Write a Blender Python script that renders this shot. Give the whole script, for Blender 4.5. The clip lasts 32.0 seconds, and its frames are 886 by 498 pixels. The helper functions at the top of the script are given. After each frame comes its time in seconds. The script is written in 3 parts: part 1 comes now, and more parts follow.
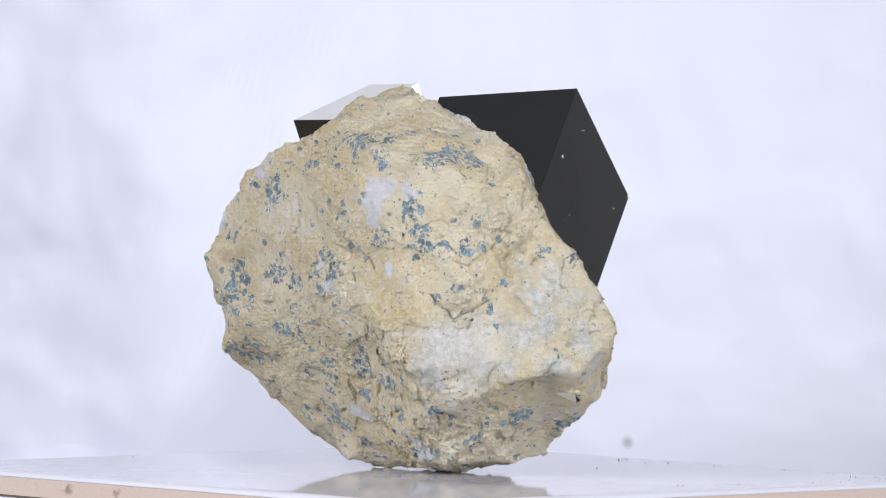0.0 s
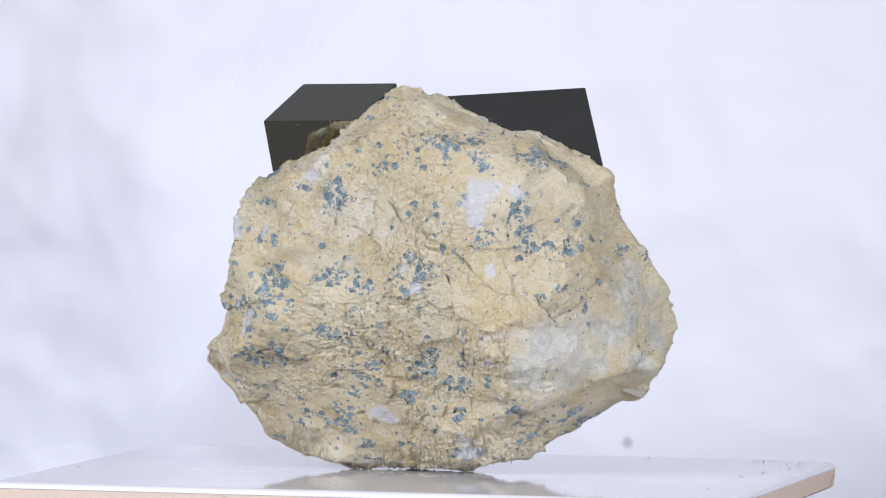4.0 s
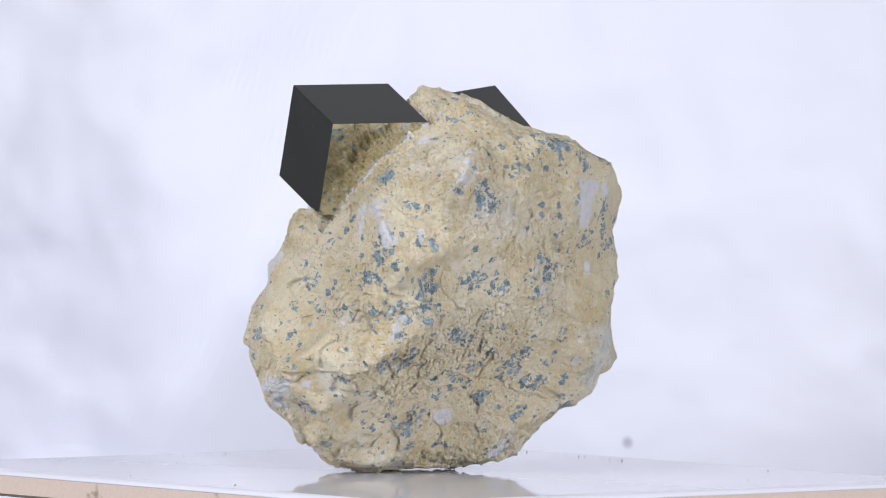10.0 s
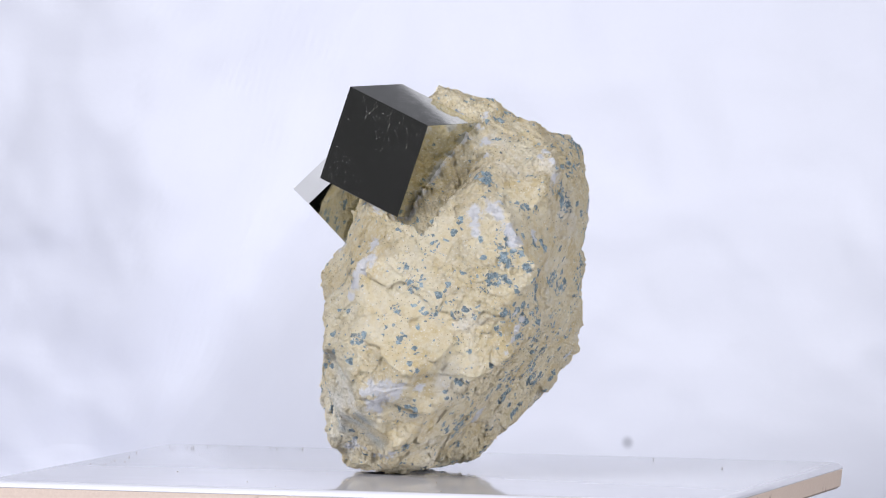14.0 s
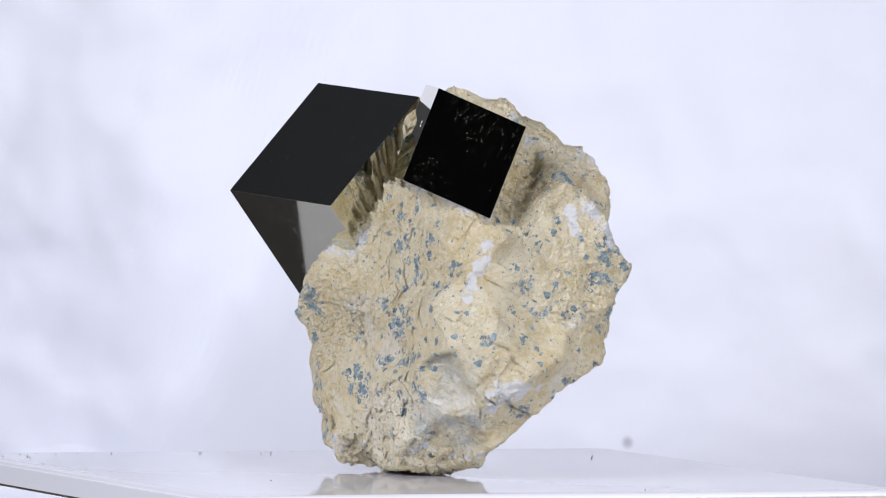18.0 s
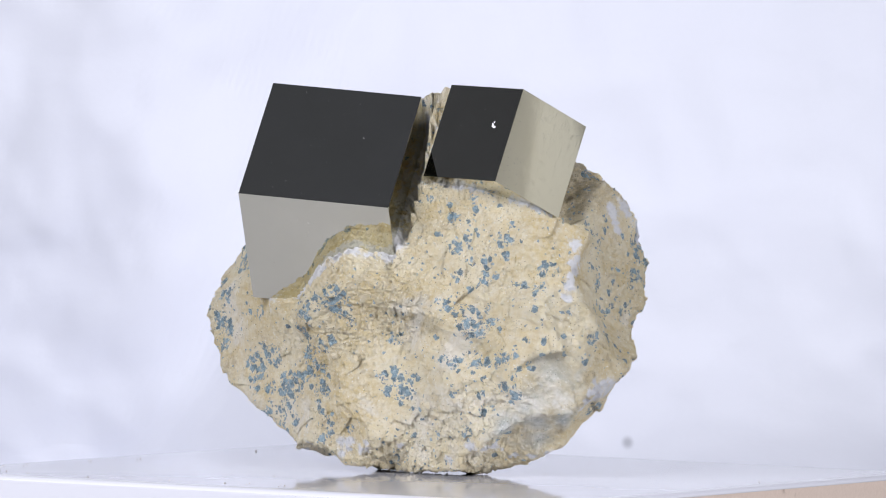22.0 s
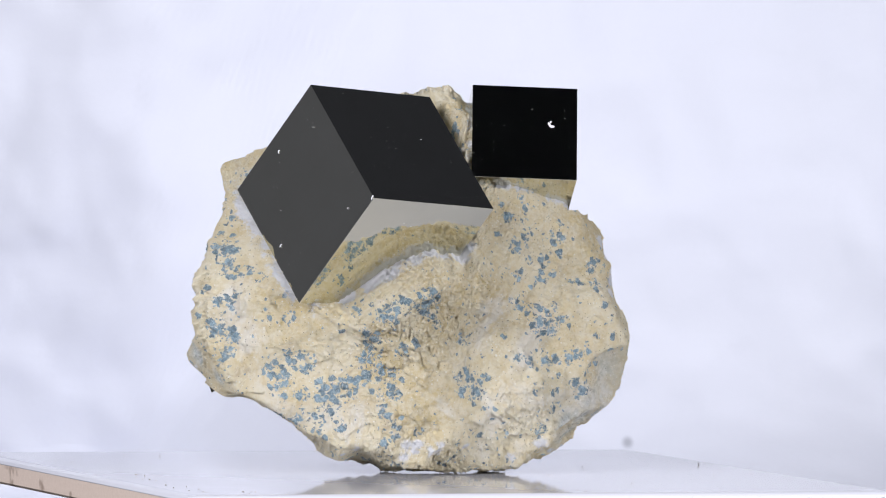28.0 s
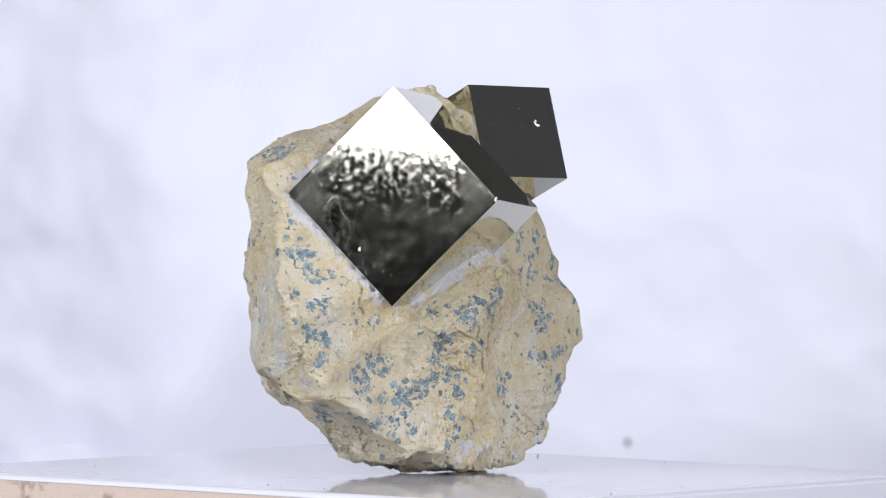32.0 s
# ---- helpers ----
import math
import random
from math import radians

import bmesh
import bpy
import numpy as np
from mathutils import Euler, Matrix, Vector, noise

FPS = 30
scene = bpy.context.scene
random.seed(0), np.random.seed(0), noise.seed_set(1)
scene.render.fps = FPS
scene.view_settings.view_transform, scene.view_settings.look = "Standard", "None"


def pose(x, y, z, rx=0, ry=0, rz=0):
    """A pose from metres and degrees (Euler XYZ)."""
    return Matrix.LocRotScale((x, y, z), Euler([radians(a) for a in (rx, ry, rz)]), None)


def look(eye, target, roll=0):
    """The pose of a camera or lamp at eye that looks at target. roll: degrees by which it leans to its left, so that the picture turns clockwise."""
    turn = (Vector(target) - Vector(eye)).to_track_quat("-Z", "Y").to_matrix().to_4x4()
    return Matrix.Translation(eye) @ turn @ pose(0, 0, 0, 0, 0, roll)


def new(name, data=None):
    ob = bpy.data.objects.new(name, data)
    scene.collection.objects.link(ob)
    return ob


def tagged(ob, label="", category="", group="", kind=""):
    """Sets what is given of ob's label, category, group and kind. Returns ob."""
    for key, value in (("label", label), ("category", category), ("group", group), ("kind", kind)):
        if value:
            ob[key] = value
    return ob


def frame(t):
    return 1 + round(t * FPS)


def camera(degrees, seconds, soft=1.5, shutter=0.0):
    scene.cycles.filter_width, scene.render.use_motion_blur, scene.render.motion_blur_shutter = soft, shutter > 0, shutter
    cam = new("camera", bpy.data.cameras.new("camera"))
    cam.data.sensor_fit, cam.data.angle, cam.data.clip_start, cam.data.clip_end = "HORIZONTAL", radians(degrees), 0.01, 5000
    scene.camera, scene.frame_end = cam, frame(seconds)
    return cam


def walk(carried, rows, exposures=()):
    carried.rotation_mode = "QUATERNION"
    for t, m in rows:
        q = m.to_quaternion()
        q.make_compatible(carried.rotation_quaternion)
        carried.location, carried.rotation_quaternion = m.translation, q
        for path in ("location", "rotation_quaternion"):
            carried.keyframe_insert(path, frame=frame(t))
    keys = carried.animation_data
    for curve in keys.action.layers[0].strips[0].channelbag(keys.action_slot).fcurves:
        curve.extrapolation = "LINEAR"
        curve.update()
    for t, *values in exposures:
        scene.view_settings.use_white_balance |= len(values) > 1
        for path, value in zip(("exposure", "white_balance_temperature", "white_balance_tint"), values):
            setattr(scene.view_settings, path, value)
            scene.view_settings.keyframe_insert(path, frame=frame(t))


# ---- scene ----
# ---- camera: fixed, long lens, seen from a little above the tile ----
cam = camera(6.451, 32.0, soft=1.1)
EYE = (0.0, -2.7088, 0.1561)
AIM = (0.0054, 0.0, 0.0767)
STAND = look(EYE, AIM, 0.88)
walk(cam, [(0.0, STAND), (32.0, STAND)], exposures=[(0.0, 0.0), (32.0, 0.0)])

# ---- light: two soft boxes in front, a dark room round them ----
world = bpy.data.worlds.new("room_air")
world.use_nodes = True
world.node_tree.nodes["Background"].inputs[0].default_value = (0.02, 0.021, 0.024, 1)
scene.world = world


def soft_box(name, azimuth, height, distance, width, tall, watts, colour):
    a, e = radians(azimuth), radians(height)
    aim = Vector((0, 0, 0.06))
    at = aim + distance * Vector((math.cos(a) * math.cos(e), math.sin(a) * math.cos(e), math.sin(e)))
    data = bpy.data.lights.new(name, "AREA")
    data.shape, data.size, data.size_y = "RECTANGLE", width, tall
    data.energy, data.color = watts, colour
    lamp = new(name, data)
    lamp.matrix_world = look(at, aim)
    return lamp


soft_box("soft_box_high", -132, 23.8, 1.7, 0.95, 0.905, 36, (0.97, 0.98, 1.07))
soft_box("soft_box_low", -44.65, 10.6, 1.6, 0.74, 0.86, 23.6, (0.97, 0.98, 1.07))

# ---- materials ----


def material(name, colour=(0.8, 0.8, 0.8), rough=0.5, metal=0.0):
    m = bpy.data.materials.new(name)
    m.use_nodes = True
    b = m.node_tree.nodes["Principled BSDF"]
    b.inputs["Base Color"].default_value = (*colour, 1)
    b.inputs["Roughness"].default_value = rough
    b.inputs["Metallic"].default_value = metal
    return m


class Nodes:
    """Short hand for building a node tree."""

    def __init__(self, m):
        self.t = m.node_tree
        self.b = self.t.nodes["Principled BSDF"]
        self.co = self.t.nodes.new("ShaderNodeTexCoord").outputs["Object"]

    def put(self, node, socket, value):
        if isinstance(value, bpy.types.NodeSocket):
            self.t.links.new(value, node.inputs[socket])
        elif value is not None:
            node.inputs[socket].default_value = value

    def noise(self, scale, detail=4.0, rough=0.55, at=None, twist=0.0):
        n = self.t.nodes.new("ShaderNodeTexNoise")
        self.put(n, "Vector", at or self.co)
        self.put(n, "Scale", scale), self.put(n, "Detail", detail)
        self.put(n, "Roughness", rough), self.put(n, "Distortion", twist)
        return n.outputs["Fac"]

    def span(self, value, lo, hi, a=0.0, b=1.0):
        n = self.t.nodes.new("ShaderNodeMapRange")
        n.interpolation_type = "SMOOTHSTEP"
        for k, v in zip(("Value", "From Min", "From Max", "To Min", "To Max"), (value, lo, hi, a, b)):
            self.put(n, k, v)
        return n.outputs["Result"]

    def math(self, kind, a, b=0.0):
        n = self.t.nodes.new("ShaderNodeMath")
        n.operation = kind
        self.put(n, 0, a), self.put(n, 1, b)
        return n.outputs[0]

    def mix(self, fac, a, b):
        n = self.t.nodes.new("ShaderNodeMix")
        n.data_type = "RGBA"
        self.put(n, 0, fac)
        for k, v in ((6, a), (7, b)):
            self.put(n, k, (*v, 1) if isinstance(v, tuple) else v)
        return n.outputs[2]

    def warped(self, scale, far):
        """Object coordinates pushed about by noise."""
        n = self.t.nodes.new("ShaderNodeTexNoise")
        self.put(n, "Vector", self.co), self.put(n, "Scale", scale)
        a = self.t.nodes.new("ShaderNodeVectorMath")
        a.operation = "MULTIPLY_ADD"
        self.put(a, 0, n.outputs["Color"]), self.put(a, 1, (far, far, far)), self.put(a, 2, self.co)
        return a.outputs[0]

    def pieces(self, scale, density, at, lo=0.30, hi=0.46):
        """Separate grains: a mask, and a random value for each."""
        n = self.t.nodes.new("ShaderNodeTexVoronoi")
        self.put(n, "Vector", at), self.put(n, "Scale", scale)
        c = self.t.nodes.new("ShaderNodeSeparateColor")
        self.put(c, 0, n.outputs["Color"])
        there = self.math("LESS_THAN", c.outputs[0], density)
        return self.math("MULTIPLY", there, self.span(n.outputs["Distance"], hi, lo)), c.outputs[1]

    def ridge(self):
        return self.t.nodes.new("ShaderNodeNewGeometry").outputs["Pointiness"]

    def attribute(self, name):
        n = self.t.nodes.new("ShaderNodeAttribute")
        n.attribute_name = name
        return n.outputs["Fac"]

    def scaled(self, x, y, z, turn=(0, 0, 0)):
        n = self.t.nodes.new("ShaderNodeMapping")
        self.put(n, "Vector", self.co)
        n.inputs["Scale"].default_value = (x, y, z)
        n.inputs["Rotation"].default_value = turn
        return n.outputs[0]

    def bump(self, height, strength, distance, under=None):
        n = self.t.nodes.new("ShaderNodeBump")
        self.put(n, "Height", height), self.put(n, "Strength", strength), self.put(n, "Distance", distance)
        self.put(n, "Normal", under)
        return n.outputs[0]

    def colour(self, value):
        self.put(self.b, "Base Color", value)

    def rough(self, value):
        self.put(self.b, "Roughness", value)

    def normal(self, value):
        self.put(self.b, "Normal", value)


def cloth_material():
    """White cloth with one grey spot where the sheet turns up."""
    m = material("backdrop_cloth", (0.86, 0.87, 0.94), 0.9)
    n = Nodes(m)
    base = n.mix(n.noise(9, 5, 0.6), (0.63, 0.64, 0.705), (0.69, 0.70, 0.75))
    d = n.t.nodes.new("ShaderNodeVectorMath")
    d.operation = "DISTANCE"
    n.put(d, 0, n.scaled(1, 0, 1)), n.put(d, 1, (0.0786, 0.0, -0.0067))
    n.colour(n.mix(n.span(d.outputs["Value"], 0.0032, 0.0004, 0, 0.46), base, (0.10, 0.10, 0.12)))
    n.normal(n.bump(n.noise(60, 3), 0.15, 0.002))
    return m


def wall_material(name, low, high):
    m = material(name, low, 0.9)
    n = Nodes(m)
    n.colour(n.mix(n.noise(1.5, 4), low, high))
    return m


def glaze_material():
    m = material("white_glaze", (0.68, 0.68, 0.73), 0.07)
    n = Nodes(m)
    n.normal(n.bump(n.noise(35, 2), 0.05, 0.001))
    return m


def bisque_material():
    m = material("beige_bisque", (0.62, 0.50, 0.42), 0.85)
    n = Nodes(m)
    base = n.mix(n.noise(900, 3), (0.56, 0.45, 0.37), (0.68, 0.56, 0.48))
    n.colour(n.mix(n.span(n.noise(60, 4), 0.62, 0.7), base, (0.33, 0.25, 0.2)))
    n.normal(n.bump(n.noise(1500, 2), 0.3, 0.0004))
    return m


def pyrite_material(name, stretch, uneven=1.0):
    """Polished pyrite with growth streaks along one edge and bright flecks."""
    m = material(name, (0.66, 0.64, 0.58), 0.06, 1.0)
    n = Nodes(m)
    metal = n.mix(n.noise(45, 5), (0.63, 0.61, 0.50), (0.73, 0.71, 0.60))
    flecks, _ = n.pieces(380, n.span(n.noise(60, 3), 0.48, 0.7, 0.01, 0.13), n.warped(900, 0.0012), 0.05, 0.11)
    dust, _ = n.pieces(1150, n.span(n.noise(70, 4), 0.4, 0.7, 0.01, 0.16), n.co, 0.10, 0.18)
    flecks = n.math("MAXIMUM", flecks, n.math("MULTIPLY", dust, 0.45))
    n.colour(n.mix(flecks, metal, (0.9, 0.9, 0.88)))
    n.put(n.b, "Metallic", n.span(flecks, 0, 1, 1, 0.2))
    fine = n.noise(1.0, 3, 0.6, n.scaled(*(v * 3 for v in stretch)))
    lines = n.math("MULTIPLY", n.span(fine, 0.60, 0.72), n.span(n.noise(55, 4, 0.6), 0.42, 0.62))
    film = n.span(n.noise(420, 4, 0.6), 0.40, 0.75, 0.03, 0.075)
    n.rough(n.math("MAXIMUM", n.math("MAXIMUM", film, n.math("MULTIPLY", lines, 0.30)), n.math("MULTIPLY", flecks, 0.6)))
    hair = n.noise(1.0, 3, 0.6, n.scaled(*(v * 2.6 for v in stretch)))
    streak = n.noise(1.0, 2, 0.5, n.scaled(*stretch))
    patch = n.math("MULTIPLY", streak, n.span(n.noise(32, 3), 0.35, 0.65, 0.1, 0.6))
    comb = n.math("MULTIPLY", hair, n.span(n.noise(40, 4, 0.65, twist=0.5), 0.4, 0.62, 0.12, 1))
    n.normal(n.bump(n.noise(1500, 3, 0.6), 0.0007, 0.0003, n.bump(comb, 0.0011 * uneven, 0.0005, n.bump(patch, 0.0020 * uneven, 0.0005))))
    return m


def matrix_material():
    """Tan rock with pale zones, clustered blue-grey grains and white calcite."""
    m = material("tan_matrix", (0.55, 0.46, 0.28), 0.88)
    n = Nodes(m)
    tan = n.mix(n.span(n.noise(42, 6, 0.65), 0.32, 0.68), (0.685, 0.55, 0.288), (0.815, 0.728, 0.515))
    tan = n.mix(n.span(n.noise(380, 5, 0.75), 0.38, 0.66, 0, 0.6), tan, (0.84, 0.78, 0.64))
    tan = n.mix(n.span(n.noise(130, 6, 0.75, twist=0.8), 0.57, 0.72, 0, 0.55), tan, (0.47, 0.35, 0.18))
    mottle = n.mix(n.span(n.noise(360, 5, 0.7), 0.36, 0.64), (0.46, 0.50, 0.47), (0.76, 0.77, 0.74))
    pale = n.math("MULTIPLY", n.attribute("pale"), n.span(n.noise(60, 4), 0.25, 0.6, 0.6, 0.95))
    base = n.mix(pale, tan, mottle)
    bleach = n.span(n.noise(30, 6, 0.68, twist=0.9), 0.53, 0.68, 0, 0.6)
    base = n.mix(bleach, base, (0.86, 0.83, 0.77))
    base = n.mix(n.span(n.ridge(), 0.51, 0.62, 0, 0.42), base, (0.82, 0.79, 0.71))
    # fine shade in the hollows, put into the colour as brown by pointiness
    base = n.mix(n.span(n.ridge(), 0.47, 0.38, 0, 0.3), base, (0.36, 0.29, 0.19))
    # mottled dark brown over the two broadest pits
    base = n.mix(n.math("MULTIPLY", n.attribute("pit_brown"), n.span(n.noise(420, 4, 0.7), 0.35, 0.6, 0.25, 0.9)), base, (0.20, 0.16, 0.10))
    pepper, _ = n.pieces(1500, n.span(n.noise(90, 3), 0.4, 0.65, 0.03, 0.2), n.co, 0.2, 0.36)
    base = n.mix(n.math("MULTIPLY", pepper, 0.65), base, (0.22, 0.17, 0.10))
    chalk, _ = n.pieces(1250, n.span(n.noise(75, 3, 0.6, twist=0.5), 0.42, 0.68, 0.04, 0.3), n.warped(300, 0.002), 0.22, 0.4)
    base = n.mix(n.math("MULTIPLY", chalk, 0.7), base, (0.88, 0.86, 0.80))
    at = n.warped(520, 0.0024)
    stray = n.math("MULTIPLY", n.span(n.noise(50, 3, 0.6), 0.5, 0.64, 0.025, 0.15), n.span(n.attribute("pale"), 0.1, 0.7, 1, 0.1))
    ragged = n.math("ADD", n.attribute("grain"), n.math("MULTIPLY", n.noise(330, 4, 0.7), 0.8))
    thick = n.math("ADD", stray, n.span(ragged, 0.50, 0.76, 0, 0.9))
    coarse, tint = n.pieces(400, thick, at, 0.44, 0.58)
    medium, _ = n.pieces(850, n.math("ADD", stray, n.span(ragged, 0.50, 0.80, 0, 0.7)), at, 0.38, 0.5)
    dark, light = (0.05, 0.10, 0.135), (0.27, 0.41, 0.50)
    flaw = n.span(n.noise(1100, 4, 0.75), 0.47, 0.62, 0, 0.8)
    deep = n.span(n.noise(620, 4, 0.75), 0.47, 0.66, 0, 0.7)
    hue = n.mix(deep, n.mix(flaw, n.mix(tint, (0.10, 0.18, 0.235), light), (0.50, 0.61, 0.67)), dark)
    for mask, most in ((medium, 0.85), (coarse, 0.9)):
        base = n.mix(n.math("MULTIPLY", mask, most), base, hue)
    grain = n.math("MAXIMUM", coarse, medium)
    ragged = n.math("ADD", n.noise(190, 6, 0.75), n.math("MULTIPLY", n.noise(700, 4, 0.7), 0.6))
    edge = n.math("MULTIPLY_ADD", n.attribute("calcite"), 0.75)
    n.put(edge.node, 2, ragged)
    white = n.span(edge, 0.96, 1.34, 0, 0.92)
    base = n.mix(white, base, n.mix(n.noise(500, 4), (0.72, 0.72, 0.74), (0.86, 0.86, 0.88)))
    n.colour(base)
    n.rough(n.span(grain, 0, 1, 0.9, 0.45))
    n.normal(n.bump(n.noise(2400, 4, 0.75), 1.0, 0.0006, n.bump(n.noise(700, 5, 0.75), 1.0, 0.0015, n.bump(grain, 0.4, -0.0005))))
    return m


CLOTH, GLAZE, BISQUE, MATRIX = cloth_material(), glaze_material(), bisque_material(), matrix_material()
PYRITE_LARGE = pyrite_material("pyrite_large", (1300, 1300, 70))
PYRITE_SMALL = pyrite_material("pyrite_small", (1300, 70, 1300), 2.0)
CALC = material("white_calcite", (0.85, 0.85, 0.86), 0.6)
CRUMB = material("dark_crumb", (0.30, 0.27, 0.23), 0.9)
WALL = wall_material("grey_wall", (0.25, 0.258, 0.29), (0.31, 0.318, 0.35))
CEILING = wall_material("dark_ceiling", (0.108, 0.114, 0.137), (0.128, 0.134, 0.16))
TABLE = wall_material("dark_table", (0.030, 0.028, 0.027), (0.045, 0.042, 0.040))
BOARD = material("white_foam_board", (0.82, 0.80, 0.74), 0.8)
CURTAIN = wall_material("black_curtain", (0.04, 0.04, 0.042), (0.06, 0.06, 0.06))


def mesh_of(name, bm, *mats, smooth=False):
    me = bpy.data.meshes.new(name)
    bm.to_mesh(me)
    bm.free()
    for m in mats:
        me.materials.append(m)
    if smooth:
        me.polygons.foreach_set("use_smooth", [True] * len(me.polygons))
    return me


def part(name, bm, mat, parent, label="", smooth=False):
    ob = new(name, mesh_of(name, bm, mat, smooth=smooth))
    ob.parent = parent
    if label:
        ob["label"] = label
    return ob


def block(bm, x0, x1, y0, y1, z0, z1):
    g = bmesh.ops.create_cube(bm, size=1.0)["verts"]
    bmesh.ops.scale(bm, vec=(x1 - x0, y1 - y0, z1 - z0), verts=g)
    bmesh.ops.translate(bm, vec=((x0 + x1) / 2, (y0 + y1) / 2, (z0 + z1) / 2), verts=g)
    return g


# ---- the setting: dark room, table, white backdrop sheet ----
def setting():
    for name, box in (("floor", (-2.3, 2.3, -3.7, 1.8, -0.92, -0.85)), ("ceiling", (-2.3, 2.3, -3.7, 1.8, 2.0, 2.07)),
                      ("wall_north", (-2.3, 2.3, 1.8, 1.87, -0.92, 2.07)), ("wall_south", (-2.3, 2.3, -3.77, -3.7, -0.92, 2.07)),
                      ("wall_west", (-2.37, -2.3, -3.77, 1.87, -0.92, 2.07)), ("wall_east", (2.3, 2.37, -3.77, 1.87, -0.92, 2.07))):
        bm = bmesh.new()
        block(bm, *box)
        dark = name in ("wall_south", "floor")
        tagged(new(name, mesh_of(name, bm, CURTAIN if dark else CEILING if name == "ceiling" else WALL)),
               ("black curtained " if dark else "matt dark grey " if name == "ceiling" else "plain grey ") + "studio " + name.split("_")[0], "room", kind="structure")


def backdrop():
    """A white sheet that lies on the table and sweeps up behind the tile."""
    bm = bmesh.new()
    rows = []
    nx = 220
    for k in range(230):
        row = []
        for i in range(nx + 1):
            x = -0.36 + 0.66 * i / nx
            left = max(0.0, min(1.0, (0.0 - x) / 0.13))
            left *= left * (3 - 2 * left)
            round_ = 0.25 - 0.225 * left
            if k < 50:
                y, z = 0.14 + (0.31 - round_) * k / 49, -0.045
            elif k < 150:
                a = radians(90 * (k - 49) / 100)
                y, z = 0.45 - round_ + round_ * math.sin(a), -0.045 + round_ * (1 - math.cos(a))
            else:
                y, z = 0.45, -0.045 + round_ + (0.37 - round_) * (k - 149) / 80
            up = max(0.0, min(1.0, (y - 0.15) / 0.2))
            p = Vector((x * 9 + 4 * z, z * 11 - 3 * x, 3.3))
            d = up * (0.007 * noise.turbulence(p, 4, True) + 0.006 * noise.noise(p * 0.45)
                      + 0.004 * abs(noise.noise(Vector((x * 16 - z * 9, z * 13 + x * 5, 1.7)))))
            crease = noise.noise(Vector((x * 21 + 15 * z, z * 17 - 12 * x, 8.1)))
            d += up * (0.0009 * (1 - min(1.0, abs(crease) * 3)) ** 2 + 0.0007 * noise.turbulence(p * 3.1, 3, True))
            rise = z + 0.045
            d += up * left * (0.5 * rise / (1 + (rise / 0.25) ** 2) + 0.006 * noise.turbulence(p * 0.9 + Vector((5, 1, 0)), 4, True))
            aside = max(0.0, 0.03 - x)
            d -= max(0.0, min(1.0, (y + 0.1) / 0.3)) * 0.53 * aside * aside / (aside + 0.04)
            row.append(bm.verts.new((x, y - d, z + max(d, 0) * 0.3 * (1 - left))))
        rows.append(row)
    for a, b in zip(rows, rows[1:]):
        for i in range(nx):
            bm.faces.new((a[i], a[i + 1], b[i + 1], b[i]))
    ob = new("backdrop", mesh_of("backdrop", bm, CLOTH, smooth=True))
    tagged(ob, "white creased backdrop sheet sweeping up behind the tile", "backdrop", kind="structure")


def table():
    bm = bmesh.new()
    block(bm, -0.85, 0.85, -0.5, 0.75, -0.09, -0.05)
    top = tagged(new("table"), "plain dark table under the white sheet", "table")
    part("tabletop", bm, TABLE, top)
    for x in (-0.8, 0.8):
        for y in (-0.45, 0.7):
            bm = bmesh.new()
            block(bm, x - 0.025, x + 0.025, y - 0.025, y + 0.025, -0.85, -0.09)
            part("leg", bm, TABLE, top)


def reflector_board():
    """A white board beside the tile, known from its reflection in the crystals."""
    ob = tagged(new("reflector_board"), "white foam reflector board propped upright on the table", "reflector")
    turn = pose(0.72, -0.06, 0, 0, 0, 52)
    bm = bmesh.new()
    for v in block(bm, -0.13, 0.23, -0.004, 0.004, -0.049, 0.28):
        v.co = turn @ v.co
    part("panel", bm, BOARD, ob)
    bm = bmesh.new()
    for x, y, z in ((-0.05, 0.004, -0.049), (0.05, 0.004, -0.049), (0.05, 0.10, -0.049), (-0.05, 0.10, -0.049), (-0.03, 0.004, 0.16), (0.03, 0.004, 0.16)):
        bm.verts.new(turn @ Vector((x, y, z)))
    bm.verts.ensure_lookup_table()
    for q in ((0, 1, 2, 3), (0, 4, 5, 1), (2, 5, 4, 3), (0, 3, 4), (1, 5, 2)):
        bm.faces.new([bm.verts[i] for i in q])
    part("prop", bm, BOARD, ob)
    return ob


# ---- turning things: turntable, tile, specimen ----
HALF = 0.125
THICK = 0.0094
ROUND = 0.0022


def rounded_square(half, r, n=8):
    pts = []
    for cx, cy, a0 in ((1, 1, 0), (-1, 1, 90), (-1, -1, 180), (1, -1, 270)):
        for i in range(n + 1):
            a = radians(a0 + 90 * i / n)
            pts.append((cx * (half - r) + r * math.cos(a), cy * (half - r) + r * math.sin(a)))
    return pts


def stacked(bm, rings, cap=True):
    loops = [[bm.verts.new(p) for p in ring] for ring in rings]
    n = len(loops[0])
    for a, b in zip(loops, loops[1:]):
        for i in range(n):
            bm.faces.new((a[i], a[(i + 1) % n], b[(i + 1) % n], b[i]))
    if cap:
        bm.faces.new(loops[-1])
        bm.faces.new(loops[0][::-1])


